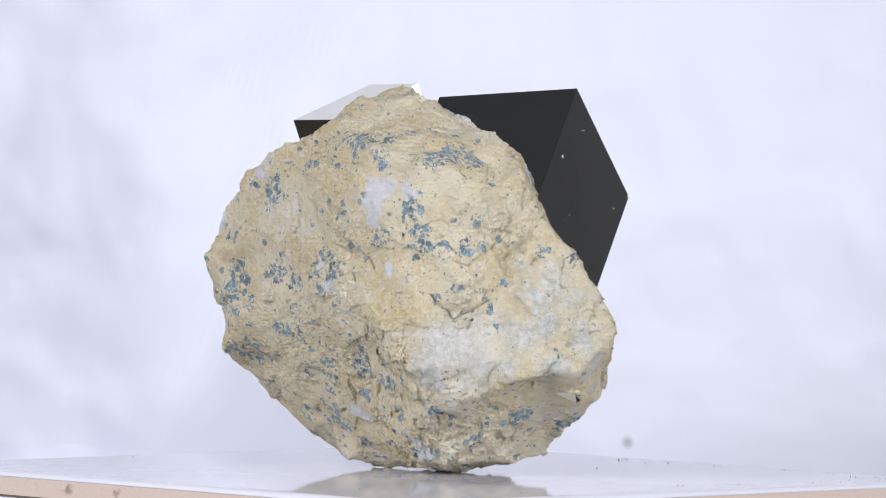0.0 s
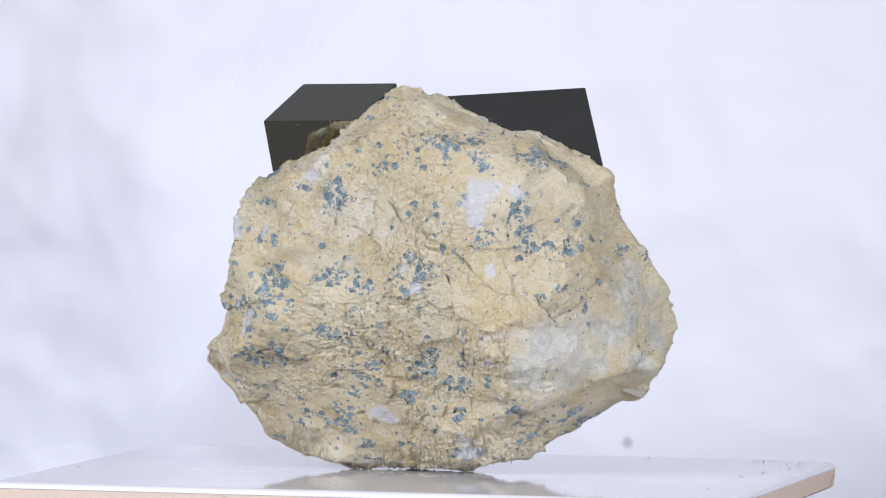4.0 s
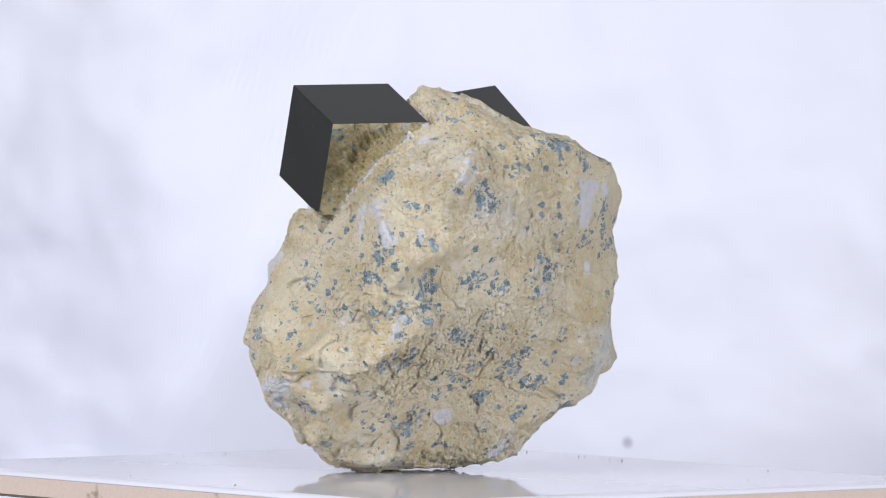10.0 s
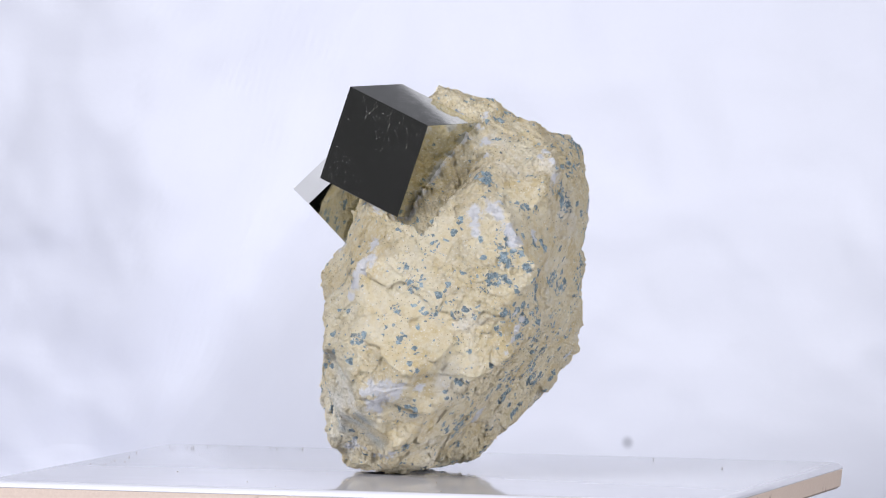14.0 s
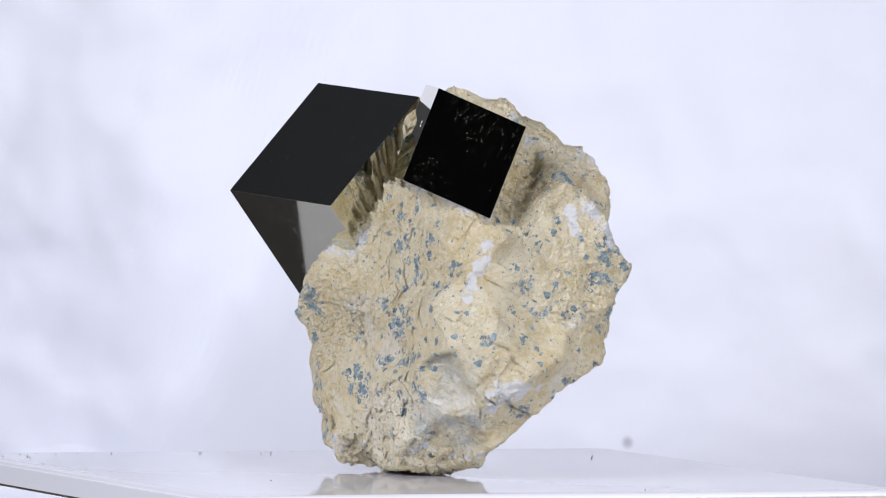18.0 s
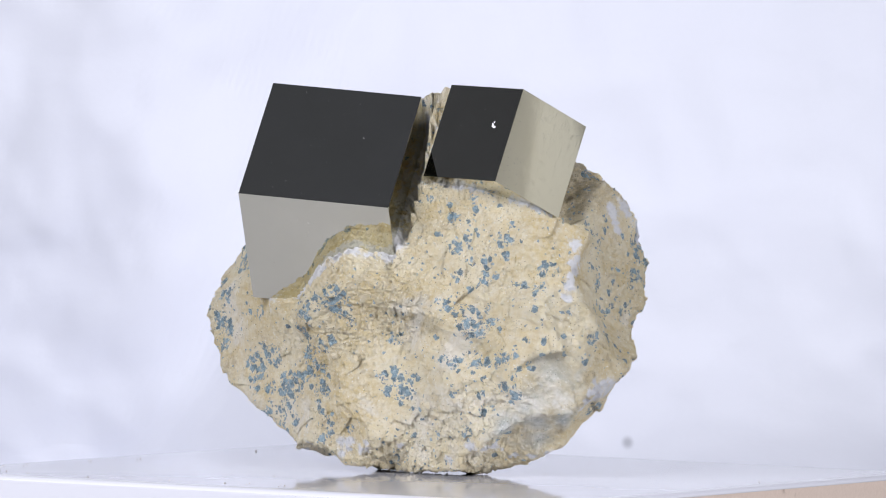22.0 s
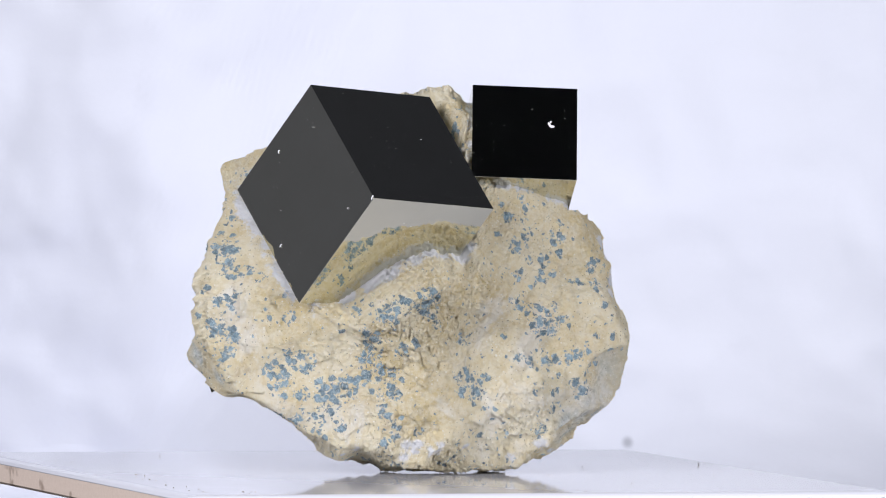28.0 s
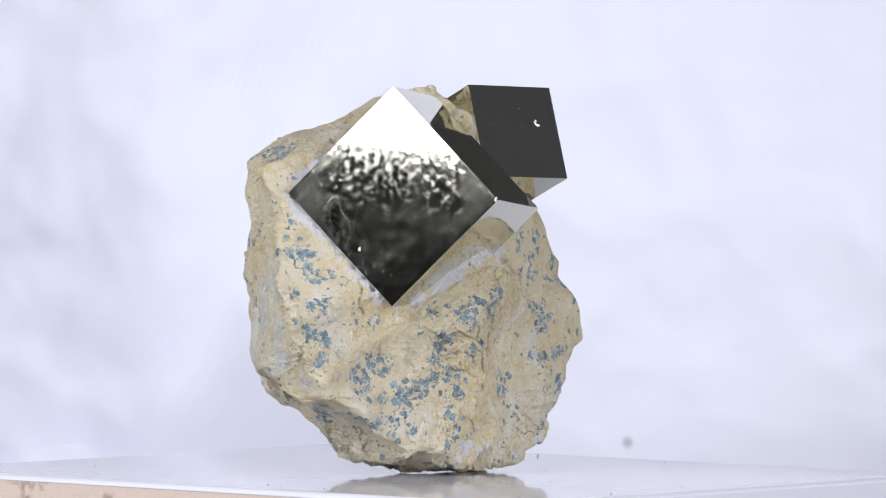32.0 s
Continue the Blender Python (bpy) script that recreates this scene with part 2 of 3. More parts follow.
def turntable():
    ob = tagged(new("turntable"), "white round turntable under the tile", "turntable")
    bm = bmesh.new()
    ring = lambda r, z: [(r * math.cos(a * math.tau / 64), r * math.sin(a * math.tau / 64), z) for a in range(64)]
    stacked(bm, [ring(0.098, -0.022), ring(0.1, -0.02), ring(0.1, -THICK - 0.002), ring(0.098, -THICK)])
    part("plate", bm, CLOTH, ob)
    bm = bmesh.new()
    stacked(bm, [ring(0.06, -0.045), ring(0.06, -0.022)])
    part("base", bm, CLOTH, ob)
    return ob


def tile():
    ob = tagged(new("ceramic_tile"), "white glazed square ceramic tile with a beige unglazed edge", "tile")
    m = pose(0.0007, -0.0008, 0, 0, 0, 43.7)
    at = lambda half, r, z: [tuple(m @ Vector((x, y, z))) for x, y in rounded_square(half, r)]
    bm = bmesh.new()
    stacked(bm, [at(HALF - 0.002, 0.002, -THICK), at(HALF - 0.0006, 0.0025, -THICK + 0.001), at(HALF, 0.003, -ROUND)])
    part("body", bm, BISQUE, ob, "beige unglazed ceramic body")
    bm = bmesh.new()
    rings = [at(HALF + 0.0001, 0.003, -ROUND)]
    for k in range(1, 9):
        a = radians(90 * k / 8)
        rings.append(at(HALF + 0.0001 - 0.003 * (1 - math.cos(a)), 0.003, -ROUND + ROUND * math.sin(a)))
    stacked(bm, rings)
    part("glaze", bm, GLAZE, ob, "glossy white glaze", smooth=True)
    bm = bmesh.new()
    for v in block(bm, HALF - 0.0005, HALF + 0.0006, -HALF + 0.006, HALF - 0.006, -THICK + 0.0012, -ROUND + 0.0003):
        v.co = m @ v.co
    part("glaze_run", bm, GLAZE, ob, "white glaze that ran down one side")
    return ob


def crumbs():
    """Rock dust along two edges of the tile and strewn over it."""
    rng = random.Random(7)
    turn = pose(0.0007, -0.0008, 0, 0, 0, 43.7)
    bm = bmesh.new()
    for i in range(110):
        if i < 30:
            x, y = rng.gauss(0.113, 0.005), rng.uniform(-0.11, 0.03)
        elif i < 60:
            x, y = rng.uniform(0.0, 0.115), rng.gauss(-0.113, 0.005)
        else:
            x, y = rng.uniform(-0.118, 0.118), rng.uniform(-0.118, 0.118)
        if max(abs(x), abs(y)) > 0.119:
            continue
        r = 0.00008 + 0.00026 * rng.random() ** 3
        g = bmesh.ops.create_icosphere(bm, subdivisions=1, radius=r)["verts"]
        at = turn @ Vector((x, y, r * 0.7))
        for v in g:
            v.co = at + Vector((v.co.x * rng.uniform(0.7, 1.4), v.co.y * rng.uniform(0.7, 1.4), v.co.z * 0.7))
    ob = new("crumbs", mesh_of("crumbs", bm, CRUMB))
    return tagged(ob, "tiny tan rock crumbs strewn on the white tile", "dust", kind="stuff")


# fracture faces of the matrix in belts from its top down: azimuth, height angle, distance in mm from its middle
BELT_A = [
    (23, 64, 60.2), (228, 76, 69.7), (3, 69, 61.9), (95, 59, 62.6), (282, 66, 64.7), (49, 36, 46.5), (150, 61, 67.2), (317, 75, 63.2),
    (65, 20, 36.5), (246, 64, 67.1), (21, 33, 48.0), (139, 50, 64.1), (290, 77, 62.9), (65, 15, 33.8), (177, 61, 67.2), (9, 34, 49.9),
    (65, 21, 37.6), (259, 73, 65.3), (44, 24, 40.9), (155, 56, 65.2), (289, 61, 68.6), (64, 13, 32.6), (217, 39, 67.0), (6, 33, 50.2),
    (106, 42, 59.0), (269, 56, 71.2), (66, 14, 33.2), (160, 56, 65.7), (4, 22, 46.2), (58, 14, 31.7), (227, 15, 58.4), (36, 29, 44.1),
]
BELT_B = [
    (143, 50, 64.4), (298, 52, 69.8), (67, 13, 32.7), (231, 12, 53.3), (356, 27, 50.9), (71, 28, 42.7), (238, 9, 57.9), (58, 19, 36.5),
    (179, 42, 69.9), (357, 25, 50.8), (61, 9, 31.0), (222, 0, 50.3), (14, 31, 48.7), (124, 33, 63.2), (260, -2, 57.1), (77, 30, 33.9),
    (221, 6, 53.5), (359, 30, 50.2), (53, 12, 28.8), (230, -8, 46.4), (45, 15, 39.3), (130, 17, 63.2), (289, -0, 65.1), (79, 20, 33.4),
    (222, -1, 50.5), (353, 35, 51.0), (89, 23, 52.8), (245, -7, 50.7), (50, 26, 38.7), (202, 22, 64.6), (0, 44, 47.4), (55, 6, 29.0),
]
BELT_C = [
    (232, 1, 50.4), (36, 10, 41.4), (144, 7, 64.7), (269, 10, 63.0), (82, 21, 33.1), (219, -16, 44.8), (358, 24, 52.0), (60, 6, 31.7),
    (235, 0, 49.9), (40, 13, 40.5), (141, 5, 66.7), (285, 20, 65.1), (80, 26, 32.8), (212, -10, 47.6), (12, -11, 45.7), (142, 14, 64.5),
    (249, -1, 54.1), (59, -12, 35.2), (219, -7, 47.6), (9, 33, 42.7), (54, 19, 28.3), (233, -8, 48.6), (32, 2, 42.2), (135, 11, 63.6),
    (269, -6, 60.2), (69, -3, 35.2), (220, -12, 46.0), (14, -10, 44.8), (104, 21, 60.0), (235, 4, 49.6), (58, -21, 33.3), (197, -14, 62.1),
]
BELT_D = [
    (287, 3, 69.6), (65, 14, 33.4), (219, -30, 41.9), (10, -20, 44.2), (147, 22, 59.7), (266, -3, 59.1), (55, -36, 29.7), (226, -26, 41.2),
    (18, 3, 41.4), (48, 8, 26.6), (219, -23, 43.3), (50, -12, 36.7), (157, 2, 70.0), (265, 5, 56.5), (48, -28, 30.6), (222, -35, 40.4),
    (22, -18, 41.2), (124, -5, 74.0), (242, -6, 52.1), (74, -17, 29.5), (229, -38, 37.5), (330, -27, 78.5), (52, -20, 32.6), (216, -39, 39.1),
    (8, -24, 43.3), (166, -33, 69.9), (267, -23, 62.0), (51, -26, 31.2), (224, -36, 39.9), (22, -6, 38.9), (91, -8, 59.2), (206, -33, 36.9),
]
BELT_E = [
    (62, -7, 32.1), (214, -35, 44.3), (292, -51, 60.3), (41, 14, 21.8), (224, -35, 40.1), (21, -6, 39.4), (142, -43, 72.0), (237, -32, 51.4),
    (74, 6, 25.1), (224, -37, 39.9), (294, -67, 54.5), (58, -15, 42.1), (211, -30, 38.5), (22, -12, 41.6), (206, -44, 48.6), (287, -54, 59.1),
    (40, 9, 22.1), (223, -35, 40.2), (24, -5, 38.2), (89, -49, 63.0), (215, -34, 40.9), (52, 1, 31.2), (224, -43, 40.3), (302, -54, 60.2),
    (43, -18, 39.3), (216, -30, 39.6), (25, -4, 37.4), (201, -53, 53.0), (254, -57, 54.2), (60, 5, 27.8), (220, -42, 41.2), (310, -45, 61.7),
]
BELT_F = [
    (106, -49, 65.6), (210, -29, 38.4), (34, -15, 42.6), (223, -40, 39.7), (287, -52, 60.4), (46, -17, 39.4), (209, -39, 41.3), (12, -68, 60.2),
    (150, -83, 60.2), (233, -45, 49.2), (61, -45, 55.5), (221, -44, 41.7), (315, -80, 59.0), (67, -86, 58.6), (193, -43, 40.8), (360, -82, 58.7),
    (219, -56, 47.2), (196, -75, 54.4), (305, -86, 57.3), (206, -54, 46.9),
]
FACES = BELT_A + BELT_B + BELT_C + BELT_D + BELT_E + BELT_F
# white calcite: place and breadth in mm
CALCITE_A = [
    (-29, -3, 123, 1.5), (-58, -12, 102, 2.3), (-52, -12, 109, 1.7), (-56, -14, 108, 1.9), (-24, -6, 21, 2.7), (-50, -15, 112, 1.5), (-20, -7, 19, 2.7),
    (-36, -38, 71, 1.9), (-33, -41, 65, 1.7), (-19, -54, 94, 3.5), (-18, -54, 90, 3.1), (-17, -54, 98, 4.2), (-13, -56, 100, 2.7), (-12, -55, 71, 2.3),
    (-6, -29, 15, 1.5), (-10, -52, 40, 1.5), (-3, -26, 11, 2.3), (-7, -61, 98, 2.3), (-2, -28, 12, 2.7), (-1, -24, 8, 2.3), (2, -26, 8, 2.3),
    (37, -64, 58, 1.0), (39, -63, 63, 1.0), (40, -61, 68, 1.0),
]
CALCITE_B = [
    (42, -59, 74, 1.0), (53, -62, 37, 1.2), (38, -14, 8, 1.5), (37, -10, 9, 1.5), (39, -8, 10, 1.7), (30, 7, 10, 2.3), (30, 6, 7, 1.9),
    (29, 9, 9, 1.9), (29, 10, 11, 1.9), (26, 14, 9, 1.7), (25, 16, 11, 1.5), (24, 15, 9, 1.9), (16, 13, 4, 1.3), (14, 21, 10, 1.5),
    (-1, 33, 7, 1.7), (-5, 40, 11, 1.7), (-7, 41, 12, 1.7), (-11, 37, 10, 1.7), (-14, 38, 11, 1.9), (-17, 35, 10, 1.5), (-17, 33, 8, 1.3),
    (-33, 63, 47, 1.7), (-34, 61, 48, 1.2), (-35, 54, 62, 1.7),
]
CALCITE_C = [
    (-23, 33, 7, 1.2), (-37, 53, 67, 2.3), (-37, 53, 69, 1.9), (-24, 33, 8, 1.5), (-38, 51, 74, 1.9), (-39, 51, 72, 2.3), (-39, 50, 74, 1.7),
    (-28, 35, 8, 1.5), (-43, 54, 30, 1.7), (-40, 49, 75, 2.1), (-40, 47, 79, 2.3), (-46, 53, 31, 2.3), (-46, 53, 34, 1.5), (-43, 49, 26, 2.7),
    (-43, 48, 24, 1.9), (-46, 49, 27, 1.9), (-34, 36, 8, 1.7), (-48, 51, 31, 1.9), (-50, 50, 32, 1.7), (-49, 49, 30, 1.5), (-48, 48, 29, 2.7),
    (-14, 13, 4, 1.9), (-53, 49, 33, 1.9), (-52, 47, 31, 2.7),
]
CALCITE_D = [
    (-9, 8, 4, 2.7), (-55, 46, 33, 1.9), (-56, 40, 32, 1.9), (-6, 4, 4, 2.3), (-59, 31, 33, 1.2), (-61, 22, 87, 1.9), (-60, 21, 91, 2.7),
    (-62, 22, 84, 1.5), (-63, 17, 93, 2.7), (-66, 16, 90, 2.3), (-32, 7, 117, 1.9), (-65, 14, 94, 1.5), (-69, 15, 89, 1.5), (-69, 14, 44, 1.3),
    (-71, 13, 85, 2.7), (-68, 11, 48, 1.7), (-71, 12, 82, 1.9), (-43, 7, 110, 1.9), (-70, 11, 57, 1.2), (-68, 9, 52, 1.9), (-68, 7, 55, 1.2),
    (-38, 2, 115, 1.9), (-33, 1, 120, 1.7), (-67, 1, 83, 1.3),
]
CALCITE = CALCITE_A + CALCITE_B + CALCITE_C + CALCITE_D
# pale grey-green matrix
PALE_A = [
    (-3, -58, 41, 2.3), (2, -60, 38, 5.8), (5, -57, 33, 2.7), (6, -62, 45, 6.7), (13, -63, 45, 5.8), (18, -61, 38, 5.8), (18, -59, 32, 2.3),
    (27, -63, 40, 4.8), (27, -62, 53, 3.5), (32, -63, 49, 5.8), (33, -61, 72, 3.1), (36, -63, 64, 4.8), (40, -64, 53, 5.4), (40, -59, 36, 3.5),
    (44, -65, 38, 4.2), (43, -60, 68, 4.2), (49, -61, 61, 4.2), (53, -60, 49, 4.2), (57, -61, 42, 3.1),
]
PALE_B = [
    (57, -61, 45, 1.9), (57, -60, 40, 1.7), (56, -56, 36, 1.5), (57, -53, 34, 2.3), (-16, 45, 18, 4.2), (-20, 47, 19, 2.5), (-23, 51, 24, 4.2),
    (-28, 56, 41, 3.5), (-26, 52, 25, 2.3), (-28, 52, 30, 5.4), (-27, 47, 20, 4.8), (-32, 54, 37, 5.4), (-34, 52, 28, 2.5), (-36, 54, 32, 4.6),
    (-40, 57, 36, 1.9), (-29, 40, 14, 4.2), (-38, 50, 22, 3.8), (-43, 55, 33, 1.9),
]
PALE = PALE_A + PALE_B
# patches of blue-grey grains, going round the rock
GRAINS_A = [
    (-65, -0, 68, 3.5), (-64, -1, 64, 3.8), (-64, -1, 92, 1.5), (-65, -2, 54, 1.5), (-67, -3, 80, 1.5), (-61, -4, 55, 1.5), (-60, -5, 57, 1.7),
    (-40, -4, 34, 1.5), (-33, -5, 28, 1.5), (-60, -9, 99, 1.5), (-51, -9, 48, 1.5), (-59, -11, 99, 1.9), (-39, -9, 37, 1.7), (-49, -11, 50, 2.3),
    (-54, -13, 68, 1.5), (-53, -15, 69, 1.9), (-34, -11, 34, 1.5), (-54, -18, 94, 1.9), (-51, -17, 68, 2.3), (-44, -15, 48, 2.7), (-11, -4, 10, 1.3),
    (-53, -19, 97, 3.1), (-31, -13, 33, 1.5), (-52, -22, 93, 1.9),
]
GRAINS_B = [
    (-49, -20, 69, 1.2), (-30, -13, 32, 1.7), (-45, -21, 57, 1.5), (-50, -23, 93, 2.3), (-49, -23, 75, 1.3), (-44, -22, 57, 1.3), (-33, -16, 38, 1.9),
    (-48, -24, 93, 1.5), (-44, -25, 65, 2.7), (-31, -18, 38, 1.5), (-32, -23, 44, 1.5), (-41, -31, 105, 2.3), (-9, -8, 10, 1.5), (-38, -35, 67, 1.9),
    (-20, -19, 27, 2.7), (-38, -37, 71, 1.2), (-36, -38, 63, 1.9), (-22, -27, 37, 2.7), (-33, -40, 74, 1.5), (-31, -42, 70, 2.3), (-21, -29, 38, 3.5),
    (-21, -33, 42, 2.3), (-11, -19, 16, 1.7), (-24, -43, 115, 3.8),
]
GRAINS_C = [
    (-25, -45, 108, 1.5), (-11, -20, 16, 1.7), (-21, -45, 115, 3.5), (-15, -33, 32, 1.5), (-18, -47, 49, 1.9), (-13, -37, 32, 3.1), (-14, -42, 39, 1.5),
    (-17, -53, 80, 1.7), (-14, -46, 115, 2.7), (-16, -54, 82, 1.7), (-16, -53, 108, 2.7), (-15, -55, 82, 1.9), (-9, -33, 22, 1.7), (-8, -31, 20, 2.3),
    (-7, -47, 33, 1.3), (-3, -22, 8, 1.9), (-5, -60, 85, 1.5), (-5, -61, 92, 3.1), (-3, -61, 84, 2.7), (-3, -61, 82, 2.3), (-1, -61, 80, 2.3),
    (1, -59, 109, 3.8), (3, -62, 62, 1.5), (1, -24, 7, 2.3),
]
GRAINS_D = [
    (5, -63, 78, 2.3), (4, -48, 23, 2.3), (10, -54, 109, 4.8), (13, -63, 79, 2.3), (16, -64, 88, 1.5), (18, -64, 80, 1.5), (16, -54, 108, 2.9),
    (26, -64, 68, 1.2), (16, -36, 13, 2.3), (24, -49, 25, 1.2), (21, -40, 18, 1.5), (38, -58, 78, 1.9), (27, -40, 20, 1.7), (32, -42, 22, 3.5),
    (49, -59, 77, 1.3), (51, -55, 76, 1.9), (51, -52, 75, 3.5), (52, -50, 72, 1.9), (53, -50, 69, 2.7), (52, -46, 70, 1.3), (54, -48, 67, 1.5),
    (61, -52, 51, 2.3), (60, -51, 58, 1.5), (53, -44, 68, 1.5),
]
GRAINS_E = [
    (60, -50, 49, 2.7), (52, -43, 69, 1.3), (60, -49, 59, 1.5), (60, -48, 48, 1.7), (61, -49, 40, 1.9), (59, -46, 46, 2.3), (59, -46, 60, 1.5),
    (61, -47, 42, 1.7), (60, -46, 42, 1.7), (53, -39, 67, 1.5), (54, -35, 34, 1.5), (52, -33, 36, 2.7), (52, -32, 32, 3.1), (51, -31, 21, 1.5),
    (47, -28, 19, 2.9), (51, -29, 40, 1.9), (50, -28, 39, 1.9), (53, -30, 26, 1.3), (52, -28, 54, 1.9), (49, -25, 21, 1.3), (48, -24, 39, 2.7),
    (49, -24, 27, 1.9), (45, -22, 15, 1.5), (46, -21, 21, 1.5),
]
GRAINS_F = [
    (45, -20, 17, 2.3), (46, -20, 20, 1.9), (46, -19, 31, 1.5), (45, -17, 27, 3.1), (44, -15, 27, 3.1), (43, -15, 21, 1.7), (43, -13, 25, 1.9),
    (44, -13, 30, 2.3), (42, -12, 16, 1.3), (43, -12, 28, 2.7), (42, -10, 31, 1.7), (41, -8, 32, 1.5), (40, -6, 32, 1.7), (40, -4, 36, 2.3),
    (43, -3, 50, 1.7), (40, -3, 40, 2.7), (41, -2, 46, 2.7), (40, -2, 43, 2.3), (38, -1, 32, 1.5), (38, -0, 27, 1.5), (37, 0, 24, 1.9),
    (38, 1, 36, 1.5), (36, 1, 22, 1.7), (44, 2, 53, 1.7),
]
GRAINS_G = [
    (46, 2, 57, 1.3), (37, 3, 32, 1.7), (36, 3, 21, 1.5), (37, 4, 36, 1.5), (35, 4, 17, 1.3), (35, 4, 28, 2.3), (45, 6, 57, 2.7),
    (35, 5, 31, 1.5), (44, 6, 54, 1.7), (38, 8, 43, 1.3), (42, 10, 60, 1.5), (41, 10, 58, 1.5), (41, 12, 59, 1.5), (29, 10, 15, 1.5),
    (38, 16, 63, 2.3), (35, 17, 59, 3.8), (36, 18, 64, 1.3), (31, 17, 52, 1.7), (19, 21, 28, 1.3), (19, 21, 33, 1.5), (16, 20, 47, 1.7),
    (16, 23, 33, 1.9), (14, 24, 28, 1.9), (2, 5, 125, 1.3),
]
GRAINS_H = [
    (12, 26, 27, 1.3), (6, 15, 115, 1.9), (3, 34, 59, 1.5), (3, 35, 40, 1.3), (2, 35, 59, 1.3), (1, 36, 57, 1.3), (-0, 38, 39, 1.9),
    (-2, 37, 40, 1.7), (-2, 37, 57, 1.7), (-2, 29, 88, 1.7), (-2, 31, 78, 1.7), (-2, 33, 69, 1.7), (-4, 40, 51, 2.7), (-5, 41, 16, 1.3),
    (-4, 31, 85, 1.5), (-3, 29, 88, 1.7), (-5, 37, 41, 2.1), (-6, 40, 55, 1.9), (-6, 40, 56, 1.5), (-5, 33, 81, 1.7), (-6, 35, 74, 1.2),
    (-8, 41, 39, 1.7), (-9, 44, 29, 1.3), (-8, 43, 51, 2.3),
]
GRAINS_I = [
    (-8, 41, 41, 1.3), (-10, 44, 52, 1.5), (-10, 43, 23, 1.3), (-10, 43, 58, 1.3), (-9, 38, 67, 1.3), (-11, 45, 39, 1.5), (-12, 44, 24, 1.3),
    (-12, 46, 54, 1.5), (-13, 48, 40, 1.7), (-11, 39, 73, 1.3), (-11, 39, 68, 1.7), (-15, 50, 39, 1.5), (-11, 39, 74, 1.7), (-15, 50, 41, 1.5),
    (-15, 49, 31, 1.7), (-18, 53, 43, 1.5), (-18, 53, 35, 1.5), (-19, 53, 38, 1.3), (-14, 39, 80, 1.3), (-19, 51, 29, 1.5), (-17, 42, 76, 1.3),
    (-17, 41, 81, 1.9), (-23, 54, 39, 1.3), (-26, 58, 42, 1.3),
]
GRAINS_J = [
    (-26, 59, 42, 1.5), (-22, 47, 65, 1.7), (-25, 53, 64, 1.2), (-26, 52, 65, 1.7), (-20, 41, 87, 1.3), (-29, 49, 71, 2.3), (-31, 51, 71, 1.9),
    (-35, 56, 57, 1.5), (-35, 53, 67, 1.3), (-44, 56, 47, 1.5), (-44, 56, 49, 1.3), (-29, 27, 6, 1.2), (-48, 44, 58, 1.2), (-38, 34, 11, 1.9),
    (-47, 41, 72, 1.2), (-52, 44, 48, 1.2), (-48, 41, 25, 1.9), (-49, 39, 24, 2.7), (-50, 39, 66, 1.9), (-50, 37, 66, 1.3), (-45, 28, 18, 1.2),
    (-52, 32, 80, 1.2), (-41, 25, 103, 1.5), (-41, 19, 18, 1.9),
]
GRAINS_K = [
    (-40, 18, 17, 1.5), (-57, 24, 89, 1.2), (-62, 26, 34, 1.3), (-51, 21, 99, 1.2), (-40, 13, 20, 1.5), (-45, 15, 106, 1.3), (-51, 16, 29, 1.3),
    (-67, 21, 65, 1.3), (-20, 6, 10, 1.9), (-67, 20, 69, 1.2), (-33, 10, 18, 1.5), (-37, 10, 20, 1.5), (-68, 18, 69, 2.3), (-19, 5, 10, 1.5),
    (-55, 14, 103, 2.7), (-60, 14, 38, 2.3), (-30, 7, 17, 2.3), (-44, 10, 26, 1.5), (-72, 16, 58, 1.7), (-70, 15, 77, 1.5), (-70, 15, 74, 1.7),
    (-71, 15, 68, 1.5), (-70, 15, 81, 2.3), (-70, 14, 83, 2.7),
]
GRAINS_L = [
    (-67, 14, 40, 2.3), (-70, 14, 78, 1.9), (-71, 14, 75, 1.7), (-66, 13, 40, 1.5), (-27, 5, 16, 3.1), (-70, 11, 58, 1.5), (-64, 10, 42, 1.5),
    (-67, 10, 43, 1.5), (-73, 11, 78, 1.5), (-75, 10, 73, 1.9), (-55, 7, 40, 1.9), (-67, 8, 50, 2.3), (-34, 4, 23, 1.5), (-58, 6, 41, 1.7),
    (-69, 8, 57, 1.2), (-30, 3, 21, 2.7), (-68, 6, 55, 1.5), (-60, 4, 43, 2.3), (-65, 4, 92, 1.3), (-51, 1, 39, 1.3), (-67, 1, 66, 1.9),
    (-68, 1, 81, 2.3), (-66, 1, 56, 1.9), (-66, 0, 62, 3.5),
]
GRAINS = GRAINS_A + GRAINS_B + GRAINS_C + GRAINS_D + GRAINS_E + GRAINS_F + GRAINS_G + GRAINS_H + GRAINS_I + GRAINS_J + GRAINS_K + GRAINS_L
# pits and moulds
PITS = [
    (25, -12, 4, 4.5), (12, -15, 2, 3.5), (14, 14, 2, 3.5), (-5, 20, 1, 3.0),
    (49, -62, 46, 1.8), (-20, -50, 76, 1.6), (-37, -33, 89, 1.8), (9, -64, 57, 2.3), (-45, 19, 100, 7.5),
    (-43, 21, 96, 6.0), (24, 25, 72, 2.7), (32, -9, 7, 3.5), (23, 26, 70, 2.3), (-6, -56, 58, 2.7)
]
